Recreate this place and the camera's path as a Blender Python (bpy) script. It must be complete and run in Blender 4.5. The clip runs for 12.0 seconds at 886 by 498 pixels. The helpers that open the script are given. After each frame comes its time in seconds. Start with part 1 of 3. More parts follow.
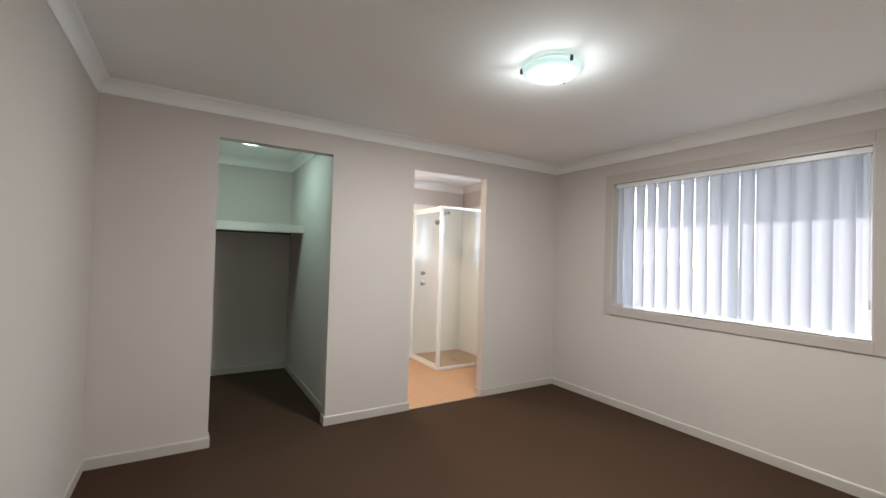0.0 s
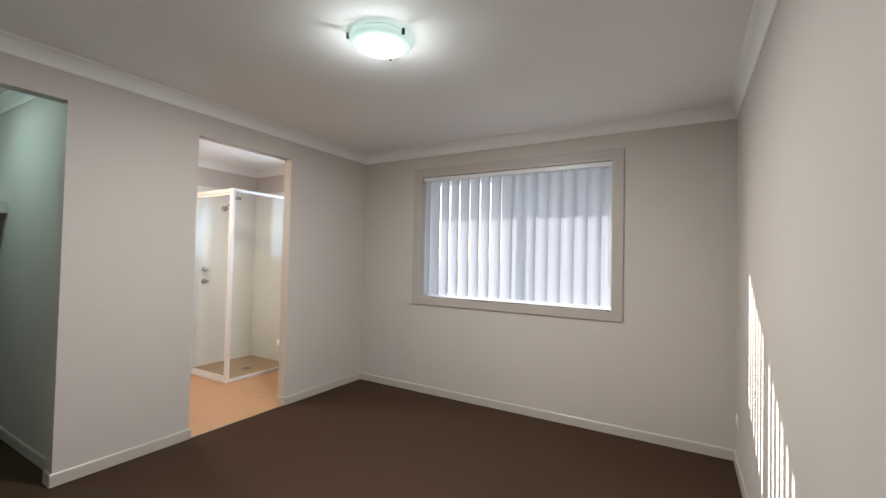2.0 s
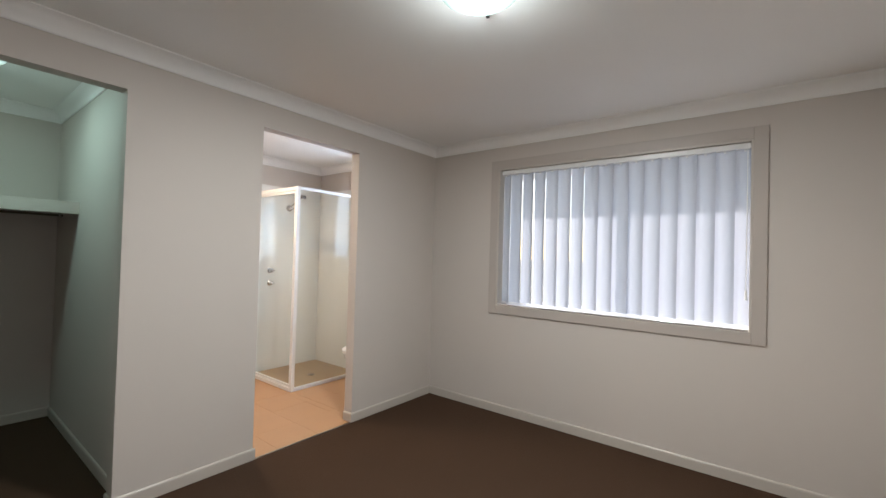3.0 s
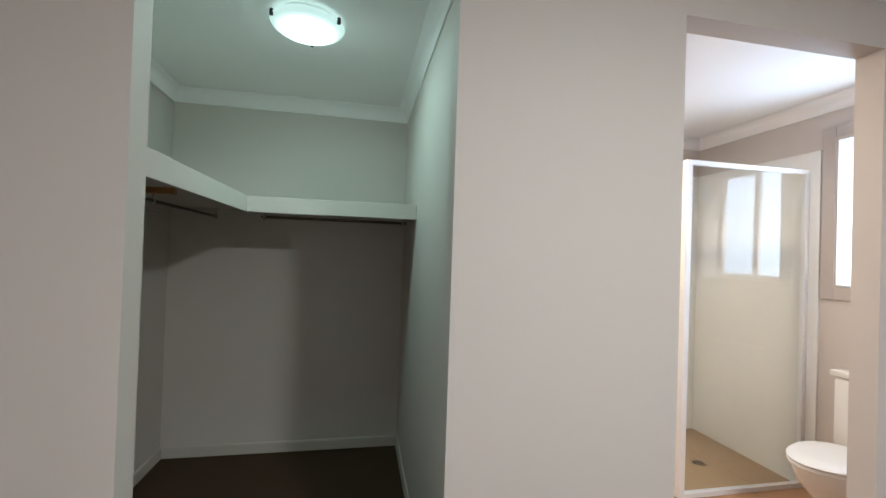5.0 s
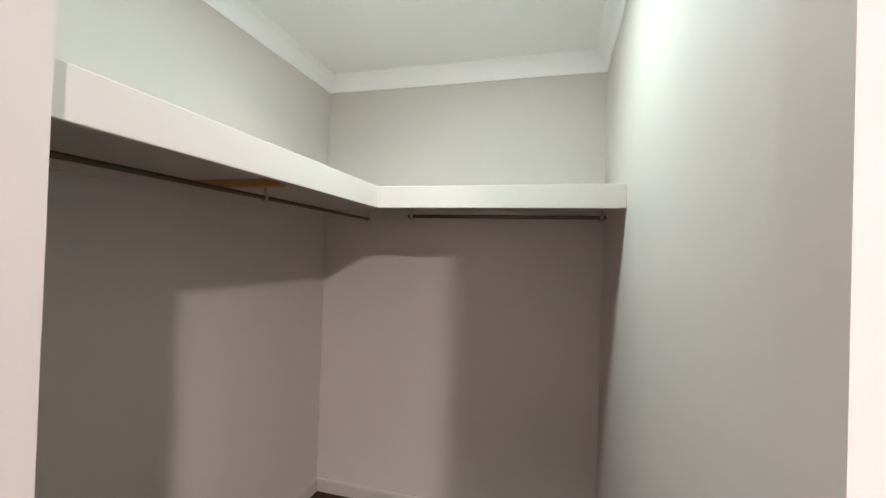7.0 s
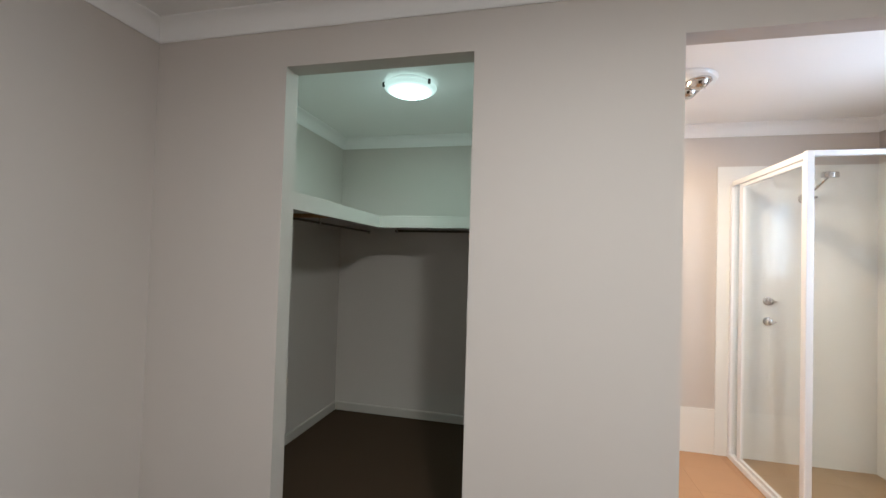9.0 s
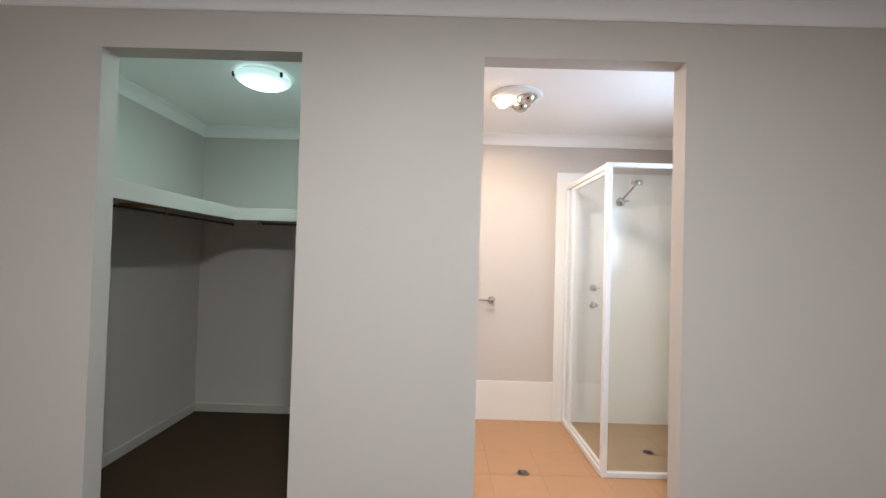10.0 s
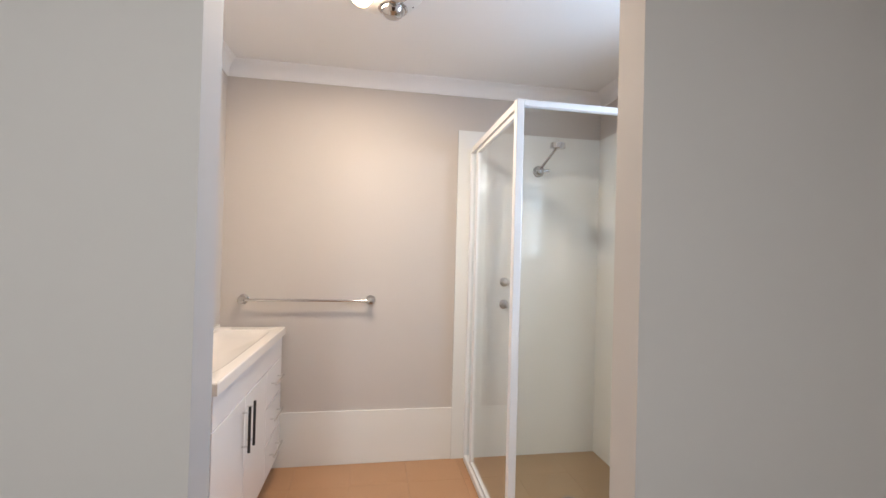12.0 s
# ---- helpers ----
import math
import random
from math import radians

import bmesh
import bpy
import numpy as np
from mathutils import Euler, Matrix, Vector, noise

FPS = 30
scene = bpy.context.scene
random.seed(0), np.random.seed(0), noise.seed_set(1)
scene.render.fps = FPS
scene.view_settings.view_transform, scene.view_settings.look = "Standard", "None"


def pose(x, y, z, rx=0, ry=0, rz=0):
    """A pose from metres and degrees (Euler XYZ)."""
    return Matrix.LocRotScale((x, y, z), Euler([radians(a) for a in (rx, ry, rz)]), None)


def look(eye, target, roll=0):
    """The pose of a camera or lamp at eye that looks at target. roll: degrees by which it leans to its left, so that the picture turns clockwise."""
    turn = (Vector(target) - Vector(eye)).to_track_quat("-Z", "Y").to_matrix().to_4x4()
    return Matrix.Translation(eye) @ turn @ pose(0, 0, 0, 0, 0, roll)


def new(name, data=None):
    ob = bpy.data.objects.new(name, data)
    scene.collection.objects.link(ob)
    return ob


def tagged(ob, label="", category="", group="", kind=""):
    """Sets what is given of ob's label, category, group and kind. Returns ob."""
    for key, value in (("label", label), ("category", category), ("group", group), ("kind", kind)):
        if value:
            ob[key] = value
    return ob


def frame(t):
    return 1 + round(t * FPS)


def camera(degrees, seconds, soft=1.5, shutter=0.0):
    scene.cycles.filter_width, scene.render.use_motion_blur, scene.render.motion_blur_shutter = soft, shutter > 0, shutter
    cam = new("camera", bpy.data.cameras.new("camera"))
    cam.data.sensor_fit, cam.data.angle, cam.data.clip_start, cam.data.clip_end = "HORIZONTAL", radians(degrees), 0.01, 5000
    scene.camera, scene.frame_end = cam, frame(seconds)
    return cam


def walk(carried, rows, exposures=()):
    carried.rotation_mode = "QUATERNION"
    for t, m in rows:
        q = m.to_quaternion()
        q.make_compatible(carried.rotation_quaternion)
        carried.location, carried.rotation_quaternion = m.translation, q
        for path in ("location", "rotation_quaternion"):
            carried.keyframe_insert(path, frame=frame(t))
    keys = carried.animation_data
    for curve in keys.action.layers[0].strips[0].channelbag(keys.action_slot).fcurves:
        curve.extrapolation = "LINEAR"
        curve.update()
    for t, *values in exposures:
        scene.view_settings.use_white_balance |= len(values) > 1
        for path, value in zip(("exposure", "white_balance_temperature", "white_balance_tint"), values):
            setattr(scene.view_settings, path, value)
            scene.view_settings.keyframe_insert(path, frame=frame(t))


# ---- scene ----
cam = camera(93.9, 12.0)
PATH = [
    (0, (0.527, -3.339, 1.382), (1.569, -1.632, 1.421), 1.7),
    (0.5, (0.591, -3.252, 1.37), (1.862, -1.708, 1.417), 1.6),
    (1, (0.585, -3.176, 1.349), (2.096, -1.866, 1.399), 1.5),
    (1.5, (0.591, -3.137, 1.343), (2.258, -2.032, 1.389), 1.4),
    (2, (0.566, -3.064, 1.332), (2.29, -2.051, 1.378), 1.3),
    (2.5, (0.647, -2.901, 1.337), (2.338, -1.833, 1.381), 1.4),
    (2.7, (0.716, -2.804, 1.349), (2.373, -1.685, 1.388), 1.5),
    (4.5, (1.212, -1.514, 1.403), (1.945, 0.347, 1.429), 1.8),
    (5, (1.243, -1.141, 1.4), (1.634, 0.821, 1.424), 1.9),
    (5.5, (1.323, -0.796, 1.41), (1.389, 1.203, 1.434), 1.8),
    (6, (1.324, -0.515, 1.398), (1.123, 1.475, 1.42), 2.0),
    (6.5, (1.32, -0.317, 1.423), (0.925, 1.643, 1.433), 2.0),
    (7, (1.33, -0.298, 1.417), (0.799, 1.63, 1.44), 1.9),
    (7.2, (1.341, -0.379, 1.408), (0.776, 1.539, 1.442), 2.0),
    (8.8, (1.69, -1.473, 1.383), (1.18, 0.461, 1.425), 1.7),
    (9, (1.756, -1.57, 1.38), (1.308, 0.378, 1.427), 1.7),
    (9.5, (1.958, -1.691, 1.39), (1.707, 0.292, 1.43), 1.7),
    (10, (2.096, -1.67, 1.369), (2.091, 0.33, 1.409), 1.6),
    (10.5, (2.174, -1.513, 1.354), (2.379, 0.476, 1.39), 1.5),
    (11, (2.225, -1.271, 1.336), (2.564, 0.699, 1.374), 1.6),
    (11.5, (2.36, -1.03, 1.314), (2.744, 0.932, 1.346), 1.5),
    (12, (2.539, -0.754, 1.324), (2.859, 1.22, 1.344), 1.5),
]
walk(cam, [(t, look(eye, target, roll)) for t, eye, target, roll in PATH],
     [(0, 2.22, 6450, 15), (1.0, 2.15, 6500, 15), (2.7, 1.95, 6450, 14), (4.4, 2.4, 6350, 15), (5.2, 2.15, 6300, 14), (6.0, 2.8, 6550, 18), (6.5, 3.1, 6650, 22),
      (7.0, 3.4, 6950, 38), (7.2, 3.4, 6950, 40), (7.6, 2.8, 6750, 30), (8.0, 2.45, 6600, 22), (8.8, 2.15, 6350, 15), (9.5, 2.15, 6550, 16), (10, 2.2, 6200, 15), (12, 1.9, 6150, 14)])

# ---- plan, metres ----
XW = 4.05            # window wall, inner face
YB = -3.365          # wall with the entry door, inner face
YD = 1.89            # far wall of wardrobe and bathroom
T = 0.09             # inner wall thickness
H = 2.44             # ceiling
HD = 2.19            # head of both openings
AX0, AX1 = 0.678, 1.497   # wardrobe opening
BX0, BX1 = 2.24, 3.061   # bathroom opening
PX0, PX1 = 1.55, 1.635   # wall between wardrobe and bathroom
WY0, WY1, WZ0, WZ1 = -2.57, -0.745, 0.945, 2.155   # bedroom window
VY0, VY1, VZ0, VZ1 = 0.17, 0.84, 1.28, 2.175       # bathroom window
XO = 4.29            # outer face of the window wall

# ---- world, sun, lamps ----
SUN_TRAVEL = Vector((-0.634, -0.773, -0.364))
world = bpy.data.worlds.new("sky")
scene.world = world
world.use_nodes = True
wn = world.node_tree
sky = wn.nodes.new("ShaderNodeTexSky")
sky.sky_type = 'NISHITA'
sky.sun_disc = False
sky.sun_elevation = radians(20)
sky.sun_rotation = math.atan2(0.634, 0.773)
wn.links.new(sky.outputs[0], wn.nodes["Background"].inputs[0])
wn.nodes["Background"].inputs[1].default_value = 0.08


def lamp(name, kind, m, energy, colour, **more):
    data = bpy.data.lights.new(name, kind)
    data.energy, data.color = energy, colour
    if "size" in more:
        data.shape, data.size, data.size_y = 'RECTANGLE', more["size"][0], more["size"][1]
    if "disk" in more:
        data.shape, data.size = 'DISK', more["disk"]
    if "radius" in more:
        data.shadow_soft_size = more["radius"]
    if "angle" in more:
        data.angle = more["angle"]
    ob = new(name, data)
    ob.matrix_world = m
    return ob


lamp("sun", 'SUN', look((9, 7, 5), Vector((9, 7, 5)) + SUN_TRAVEL), 5, (1, 0.94, 0.86), angle=radians(0.53))
lamp("window_daylight", 'AREA', look((4.24, (WY0 + WY1) / 2, 1.55), (0, (WY0 + WY1) / 2, 2.35)), 2.2, (0.85, 0.93, 1), size=(1.75, 1.15))
lamp("bathroom_window_daylight", 'AREA', look((4.24, (VY0 + VY1) / 2, 1.70), (0, (VY0 + VY1) / 2, 1.70)), 5.5, (0.58, 0.77, 1), size=(0.6, 0.80))
# unseen fill lamp in the hall, added to brighten the bedroom through the doorway
lamp("hall_fill", 'AREA', look((0.55, -5.2, 1.3), (0.55, 0, 1.3)), 2.2, (1, 0.98, 0.96), size=(0.85, 2.0))
OYSTER = (0.95, 1.0, 0.95)
lamp("bedroom_bulb", 'AREA', pose(2.165, -1.735, 2.40), 11.5, OYSTER, disk=0.2)
lamp("bedroom_tube", 'POINT', pose(2.165, -1.735, 2.374), 2.2, (0.9, 1.0, 0.98), radius=0.05)
lamp("wardrobe_tube", 'POINT', pose(0.975, 0.81, 2.388), 0.45, (0.7, 1.0, 0.95), radius=0.05)
lamp("wardrobe_bulb", 'AREA', pose(0.975, 0.81, 2.40), 1.35, (0.62, 1.0, 0.90), disk=0.2)
lamp("bathroom_bulb", 'AREA', pose(2.453, 1.01, 2.395), 5.2, (1, 0.82, 0.59), disk=0.18)


# ---- materials ----
def material(name, colour, rough=0.6, metal=0.0, vary=0.04, coarse=1.2, fine=180.0, bump=0.04, depth=0.001, fine_vary=0.0,
             translucent=0.0, coat=0.0, coat_rough=0.08):
    mat = bpy.data.materials.new(name)
    mat.use_nodes = True
    nt = mat.node_tree
    b = nt.nodes["Principled BSDF"]
    b.inputs["Roughness"].default_value = rough
    b.inputs["Metallic"].default_value = metal
    if coat:
        b.inputs["Coat Weight"].default_value = coat
        b.inputs["Coat Roughness"].default_value = coat_rough
    tc = nt.nodes.new("ShaderNodeTexCoord")
    n1 = nt.nodes.new("ShaderNodeTexNoise")
    n1.inputs["Scale"].default_value = coarse
    n1.inputs["Detail"].default_value = 5
    n2 = nt.nodes.new("ShaderNodeTexNoise")
    n2.inputs["Scale"].default_value = fine
    n2.inputs["Detail"].default_value = 3
    for n in (n1, n2):
        nt.links.new(tc.outputs["Object"], n.inputs["Vector"])
    add = nt.nodes.new("ShaderNodeMath")
    add.operation = 'MULTIPLY_ADD'
    nt.links.new(n1.outputs[0], add.inputs[0])
    add.inputs[1].default_value = 2 * vary
    add.inputs[2].default_value = 1 - vary
    last = add.outputs[0]
    if fine_vary:
        add2 = nt.nodes.new("ShaderNodeMath")
        add2.operation = 'MULTIPLY_ADD'
        nt.links.new(n2.outputs[0], add2.inputs[0])
        add2.inputs[1].default_value = 2 * fine_vary
        add2.inputs[2].default_value = 1 - fine_vary
        mul = nt.nodes.new("ShaderNodeMath")
        mul.operation = 'MULTIPLY'
        nt.links.new(last, mul.inputs[0])
        nt.links.new(add2.outputs[0], mul.inputs[1])
        last = mul.outputs[0]
    vm = nt.nodes.new("ShaderNodeVectorMath")
    vm.operation = 'SCALE'
    vm.inputs[0].default_value = colour
    nt.links.new(last, vm.inputs["Scale"])
    nt.links.new(vm.outputs[0], b.inputs["Base Color"])
    rr = nt.nodes.new("ShaderNodeMath")
    rr.operation = 'MULTIPLY_ADD'
    nt.links.new(n1.outputs[0], rr.inputs[0])
    rr.inputs[1].default_value = 0.15 * rough
    rr.inputs[2].default_value = rough * 0.92
    nt.links.new(rr.outputs[0], b.inputs["Roughness"])
    if bump:
        bp = nt.nodes.new("ShaderNodeBump")
        bp.inputs["Strength"].default_value = bump
        bp.inputs["Distance"].default_value = depth
        nt.links.new(n2.outputs[0], bp.inputs["Height"])
        nt.links.new(bp.outputs[0], b.inputs["Normal"])
    if translucent:
        tr = nt.nodes.new("ShaderNodeBsdfTranslucent")
        nt.links.new(vm.outputs[0], tr.inputs[0])
        mx = nt.nodes.new("ShaderNodeMixShader")
        mx.inputs[0].default_value = translucent
        nt.links.new(b.outputs[0], mx.inputs[1])
        nt.links.new(tr.outputs[0], mx.inputs[2])
        nt.links.new(mx.outputs[0], nt.nodes["Material Output"].inputs[0])
    return mat


def glass_material(name, tint, rough=0.0):
    """Thin pane: clear, with a sharp surface reflection."""
    mat = bpy.data.materials.new(name)
    mat.use_nodes = True
    nt = mat.node_tree
    nt.nodes.remove(nt.nodes["Principled BSDF"])
    t = nt.nodes.new("ShaderNodeBsdfTransparent")
    t.inputs[0].default_value = (*tint, 1)
    g = nt.nodes.new("ShaderNodeBsdfGlossy")
    g.inputs["Roughness"].default_value = rough
    lw = nt.nodes.new("ShaderNodeLayerWeight")
    pw = nt.nodes.new("ShaderNodeMath")
    pw.operation = 'POWER'
    nt.links.new(lw.outputs["Facing"], pw.inputs[0])
    pw.inputs[1].default_value = 4.0
    fr = nt.nodes.new("ShaderNodeMath")
    fr.operation = 'MULTIPLY_ADD'
    nt.links.new(pw.outputs[0], fr.inputs[0])
    fr.inputs[1].default_value = 0.9
    fr.inputs[2].default_value = 0.014
    mx = nt.nodes.new("ShaderNodeMixShader")
    nt.links.new(fr.outputs[0], mx.inputs[0])
    nt.links.new(t.outputs[0], mx.inputs[1])
    nt.links.new(g.outputs[0], mx.inputs[2])
    nt.links.new(mx.outputs[0], nt.nodes["Material Output"].inputs[0])
    return mat


def glow_material(name, colour, strength):
    mat = bpy.data.materials.new(name)
    mat.use_nodes = True
    b = mat.node_tree.nodes["Principled BSDF"]
    b.inputs["Base Color"].default_value = (0.8, 0.8, 0.8, 1)
    b.inputs["Roughness"].default_value = 0.2
    b.inputs["Emission Color"].default_value = (*colour, 1)
    b.inputs["Emission Strength"].default_value = strength
    return mat


WALL = material("wall_paint", (0.58, 0.53, 0.49), 0.7, vary=0.025, bump=0.12, depth=0.0006)
ARCHITRAVE = material("architrave_enamel", (0.47, 0.42, 0.385), 0.45, vary=0.03, bump=0.03, depth=0.0005)
CEIL = material("ceiling_paint", (0.87, 0.86, 0.845), 0.85, vary=0.02, bump=0.08, depth=0.0006)
TRIM = material("trim_enamel", (0.52, 0.475, 0.43), 0.35, vary=0.03, bump=0.03, depth=0.0005)
CARPET = material("brown_carpet", (0.079, 0.047, 0.031), 0.97, vary=0.10, coarse=2.2, fine=420, bump=1.0, depth=0.006, fine_vary=0.45)
CARPET.node_tree.nodes["Principled BSDF"].inputs["Specular IOR Level"].default_value = 0.05
TILE = material("terracotta_tile", (0.46, 0.255, 0.13), 0.38, vary=0.07, coarse=4, fine=90, bump=0.06, depth=0.0006, fine_vary=0.06)
SHOWER_TILE = material("shower_floor_tile", (0.36, 0.25, 0.15), 0.38, vary=0.07, coarse=4, fine=90, bump=0.06, depth=0.0006, fine_vary=0.06)
GROUT = material("grout", (0.46, 0.255, 0.135), 0.9, vary=0.1, coarse=6)
LINING = material("gloss_wall_lining", (0.80, 0.80, 0.77), 0.14, vary=0.015, fine=6, bump=0.006, depth=0.002, coat=0.6, coat_rough=0.22)
SKIRT = material("white_wall_tile", (0.80, 0.78, 0.74), 0.2, vary=0.02, bump=0.02)
WHITE_METAL = material("white_powder_coat", (0.82, 0.82, 0.82), 0.3, vary=0.02, bump=0.02)
CHROME = material("chrome", (0.55, 0.54, 0.53), 0.09, metal=1, vary=0.03, bump=0)
STEEL = material("brushed_steel", (0.36, 0.33, 0.30), 0.28, metal=1, vary=0.05, bump=0.02)
BRIGHT = material("bright_chrome", (0.85, 0.85, 0.84), 0.15, metal=0.9, vary=0.02, bump=0)
ROD = material("dark_bronze_rod", (0.13, 0.10, 0.07), 0.3, metal=0.9, vary=0.05, bump=0)
DARK = material("dark_metal", (0.05, 0.05, 0.05), 0.35, metal=0.6, vary=0.05)
SLAT = material("blind_fabric", (0.56, 0.59, 0.67), 0.8, vary=0.02, fine=700, bump=0.15, depth=0.0004, translucent=0.13)
ALU = material("pale_aluminium_sill", (0.85, 0.84, 0.82), 0.05, metal=0.85, vary=0.03, bump=0.0)
PORCELAIN = material("white_porcelain", (0.84, 0.83, 0.80), 0.09, vary=0.01, bump=0, coat=0.5)
CABINET = material("gloss_white_cabinet", (0.83, 0.82, 0.82), 0.13, vary=0.01, bump=0)
STONE = material("cream_basin_top", (0.86, 0.81, 0.75), 0.16, vary=0.02, bump=0)
WOOD = material("brown_timber", (0.46, 0.25, 0.10), 0.5, vary=0.25, coarse=14)
PLASTIC = material("white_plastic", (0.82, 0.82, 0.80), 0.3, vary=0.01, bump=0)
GRASS = material("dry_ground", (0.25, 0.23, 0.17), 0.95, vary=0.3, coarse=3, fine=60, fine_vary=0.4, bump=0.8, depth=0.02)
SOFFIT = material("soffit_paint", (0.75, 0.74, 0.72), 0.7)
GLASS = glass_material("clear_glass", (0.97, 0.985, 0.98))
PANE = glass_material("window_glass", (0.95, 0.97, 0.97))
OYSTER_GLASS = glow_material("lit_oyster_glass", (0.66, 1.0, 0.92), 1.0)
# the tube behind the frosted glass shows brightest at its middle
ont = OYSTER_GLASS.node_tree
otc, olen, omap = (ont.nodes.new("ShaderNode" + k) for k in ("TexCoord", "VectorMath", "MapRange"))
olen.operation = 'LENGTH'
omap.interpolation_type = 'SMOOTHSTEP'
for slot, value in (("From Min", 0.085), ("From Max", 0.155), ("To Min", 1.3), ("To Max", 0.15)):
    omap.inputs[slot].default_value = value
ont.links.new(otc.outputs["Object"], olen.inputs[0])
ont.links.new(olen.outputs["Value"], omap.inputs["Value"])
ont.links.new(omap.outputs[0], ont.nodes["Principled BSDF"].inputs["Emission Strength"])
WARM_BULB = glow_material("lit_warm_bulb", (1, 0.60, 0.27), 2.2)


# ---- mesh helpers ----
def add_box(bm, x0, x1, y0, y1, z0, z1, bevel=0.0):
    made = bmesh.ops.create_cube(bm, size=1, matrix=Matrix.LocRotScale(
        ((x0 + x1) / 2, (y0 + y1) / 2, (z0 + z1) / 2), None, (abs(x1 - x0), abs(y1 - y0), abs(z1 - z0))))
    if bevel:
        edges = {e for v in made["verts"] for e in v.link_edges}
        bmesh.ops.bevel(bm, geom=list(edges), offset=bevel, segments=2, profile=0.5, affect='EDGES')
    return bm


def boxes(*many, bevel=0.0):
    bm = bmesh.new()
    for b in many:
        add_box(bm, *b, bevel=bevel)
    return bm


def add_rod(bm, a, b, r, r2=None, n=16):
    a, b = Vector(a), Vector(b)
    m = Matrix.Translation((a + b) / 2) @ (b - a).to_track_quat("Z", "Y").to_matrix().to_4x4()
    bmesh.ops.create_cone(bm, cap_ends=True, segments=n, radius1=r, radius2=r if r2 is None else r2, depth=(b - a).length, matrix=m)
    return bm


def lathe(profile, m=Matrix(), n=32):
    """Turns (radius, height) pairs round the z axis."""
    bm = bmesh.new()
    rings = [[bm.verts.new(m @ Vector((r * math.cos(k * math.tau / n), r * math.sin(k * math.tau / n), h))) for k in range(n)]
             for r, h in profile]
    for a, b in zip(rings, rings[1:]):
        for k in range(n):
            bm.faces.new((a[k], a[(k + 1) % n], b[(k + 1) % n], b[k]))
    for ring in (rings[0], rings[-1]):
        bm.faces.new(ring)
    bmesh.ops.remove_doubles(bm, verts=bm.verts, dist=1e-5)
    bmesh.ops.recalc_face_normals(bm, faces=bm.faces)
    return bm


def loft(rings):
    bm = bmesh.new()
    rings = [[bm.verts.new(p) for p in ring] for ring in rings]
    n = len(rings[0])
    for a, b in zip(rings, rings[1:]):
        for k in range(n):
            bm.faces.new((a[k], a[(k + 1) % n], b[(k + 1) % n], b[k]))
    bm.faces.new(rings[0])
    bm.faces.new(rings[-1])
    bmesh.ops.recalc_face_normals(bm, faces=bm.faces)
    return bm


def mesh_of(name, bm, mat, smooth=False):
    me = bpy.data.meshes.new(name)
    bm.to_mesh(me)
    bm.free()
    me.materials.append(mat)
    if smooth:
        me.shade_smooth()
        me.set_sharp_from_angle(angle=radians(38))
    return me


def solid(name, bm, mat, label, category, kind="", smooth=False, group=""):
    return tagged(new(name, mesh_of(name, bm, mat, smooth)), label, category, group, kind)


def part(name, bm, mat, parent, label="", smooth=False):
    ob = new(name, mesh_of(name, bm, mat, smooth))
    ob.parent = parent
    return tagged(ob, label)


def thing(name, label, category, at=(0, 0, 0), group=""):
    ob = new(name)
    ob.empty_display_size = 0.1
    ob.location = at
    return tagged(ob, label, category, group)


def structure(name, bm, mat, label, category, smooth=False):
    return solid(name, bm, mat, label, category, "structure", smooth)


# ---- structure ----
structure("floor", boxes((-0.1, XW, YB - 0.05, -0.002, -0.1, 0), (0, PX0, -0.002, YD, -0.1, 0)), CARPET,
          "dark brown cut-pile carpet over bedroom and wardrobe", "carpet")
structure("wall_north", boxes((0, AX0, 0, T, 0, H), (AX0, AX1, 0, T, HD, H), (AX1, BX0, 0, T, 0, H), (BX0, BX1, 0, T, HD, H),
                              (BX1, XW, 0, T, 0, H)), WALL, "greige painted plaster wall with two square openings", "wall")
structure("wall_west", boxes((-0.1, 0, -5.6, YD + 0.1, -0.1, H)), WALL, "greige painted plaster side wall", "wall")
structure("wall_east", boxes((XW, XO, YB - 0.3, WY0, -0.1, H), (XW, XO, WY1, VY0, -0.1, H), (XW, XO, VY1, YD + 0.2, -0.1, H),
                             (XW, XO, WY0, WY1, -0.1, WZ0), (XW, XO, WY0, WY1, WZ1, H),
                             (XW, XO, VY0, VY1, -0.1, VZ0), (XW, XO, VY0, VY1, VZ1, H)), WALL,
          "greige painted outer wall with two windows", "wall")
DX0, DX1 = 0.1, 0.97
structure("wall_south", boxes((0, DX0, YB - T, YB, 0, H), (DX0, DX1, YB - T, YB, 2.08, H), (DX1, XW, YB - T, YB, 0, H)), WALL,
          "greige painted plaster wall with the entry doorway", "wall")
structure("wall_back", boxes((0, XW, YD, YD + 0.1, -0.1, H)), WALL, "greige painted far wall of wardrobe and bathroom", "wall")
structure("wall_partition", boxes((PX0, PX1, T, YD, 0, H)), WALL, "greige painted wall between wardrobe and bathroom", "wall")
structure("wall_hall", boxes((1.1, 1.2, -5.6, YB - T, -0.1, H), (0, 1.2, -5.7, -5.6, -0.1, H)), WALL, "greige painted hallway walls", "wall")
structure("hall_floor", boxes((0, 1.1, -5.6, YB - 0.05, -0.1, 0.0)), CARPET, "dark brown carpet in the hallway", "carpet")
structure("ceiling", boxes((-0.1, XO, -5.7, YD + 0.1, H, H + 0.05)), CEIL, "flat white painted plasterboard ceiling", "ceiling")


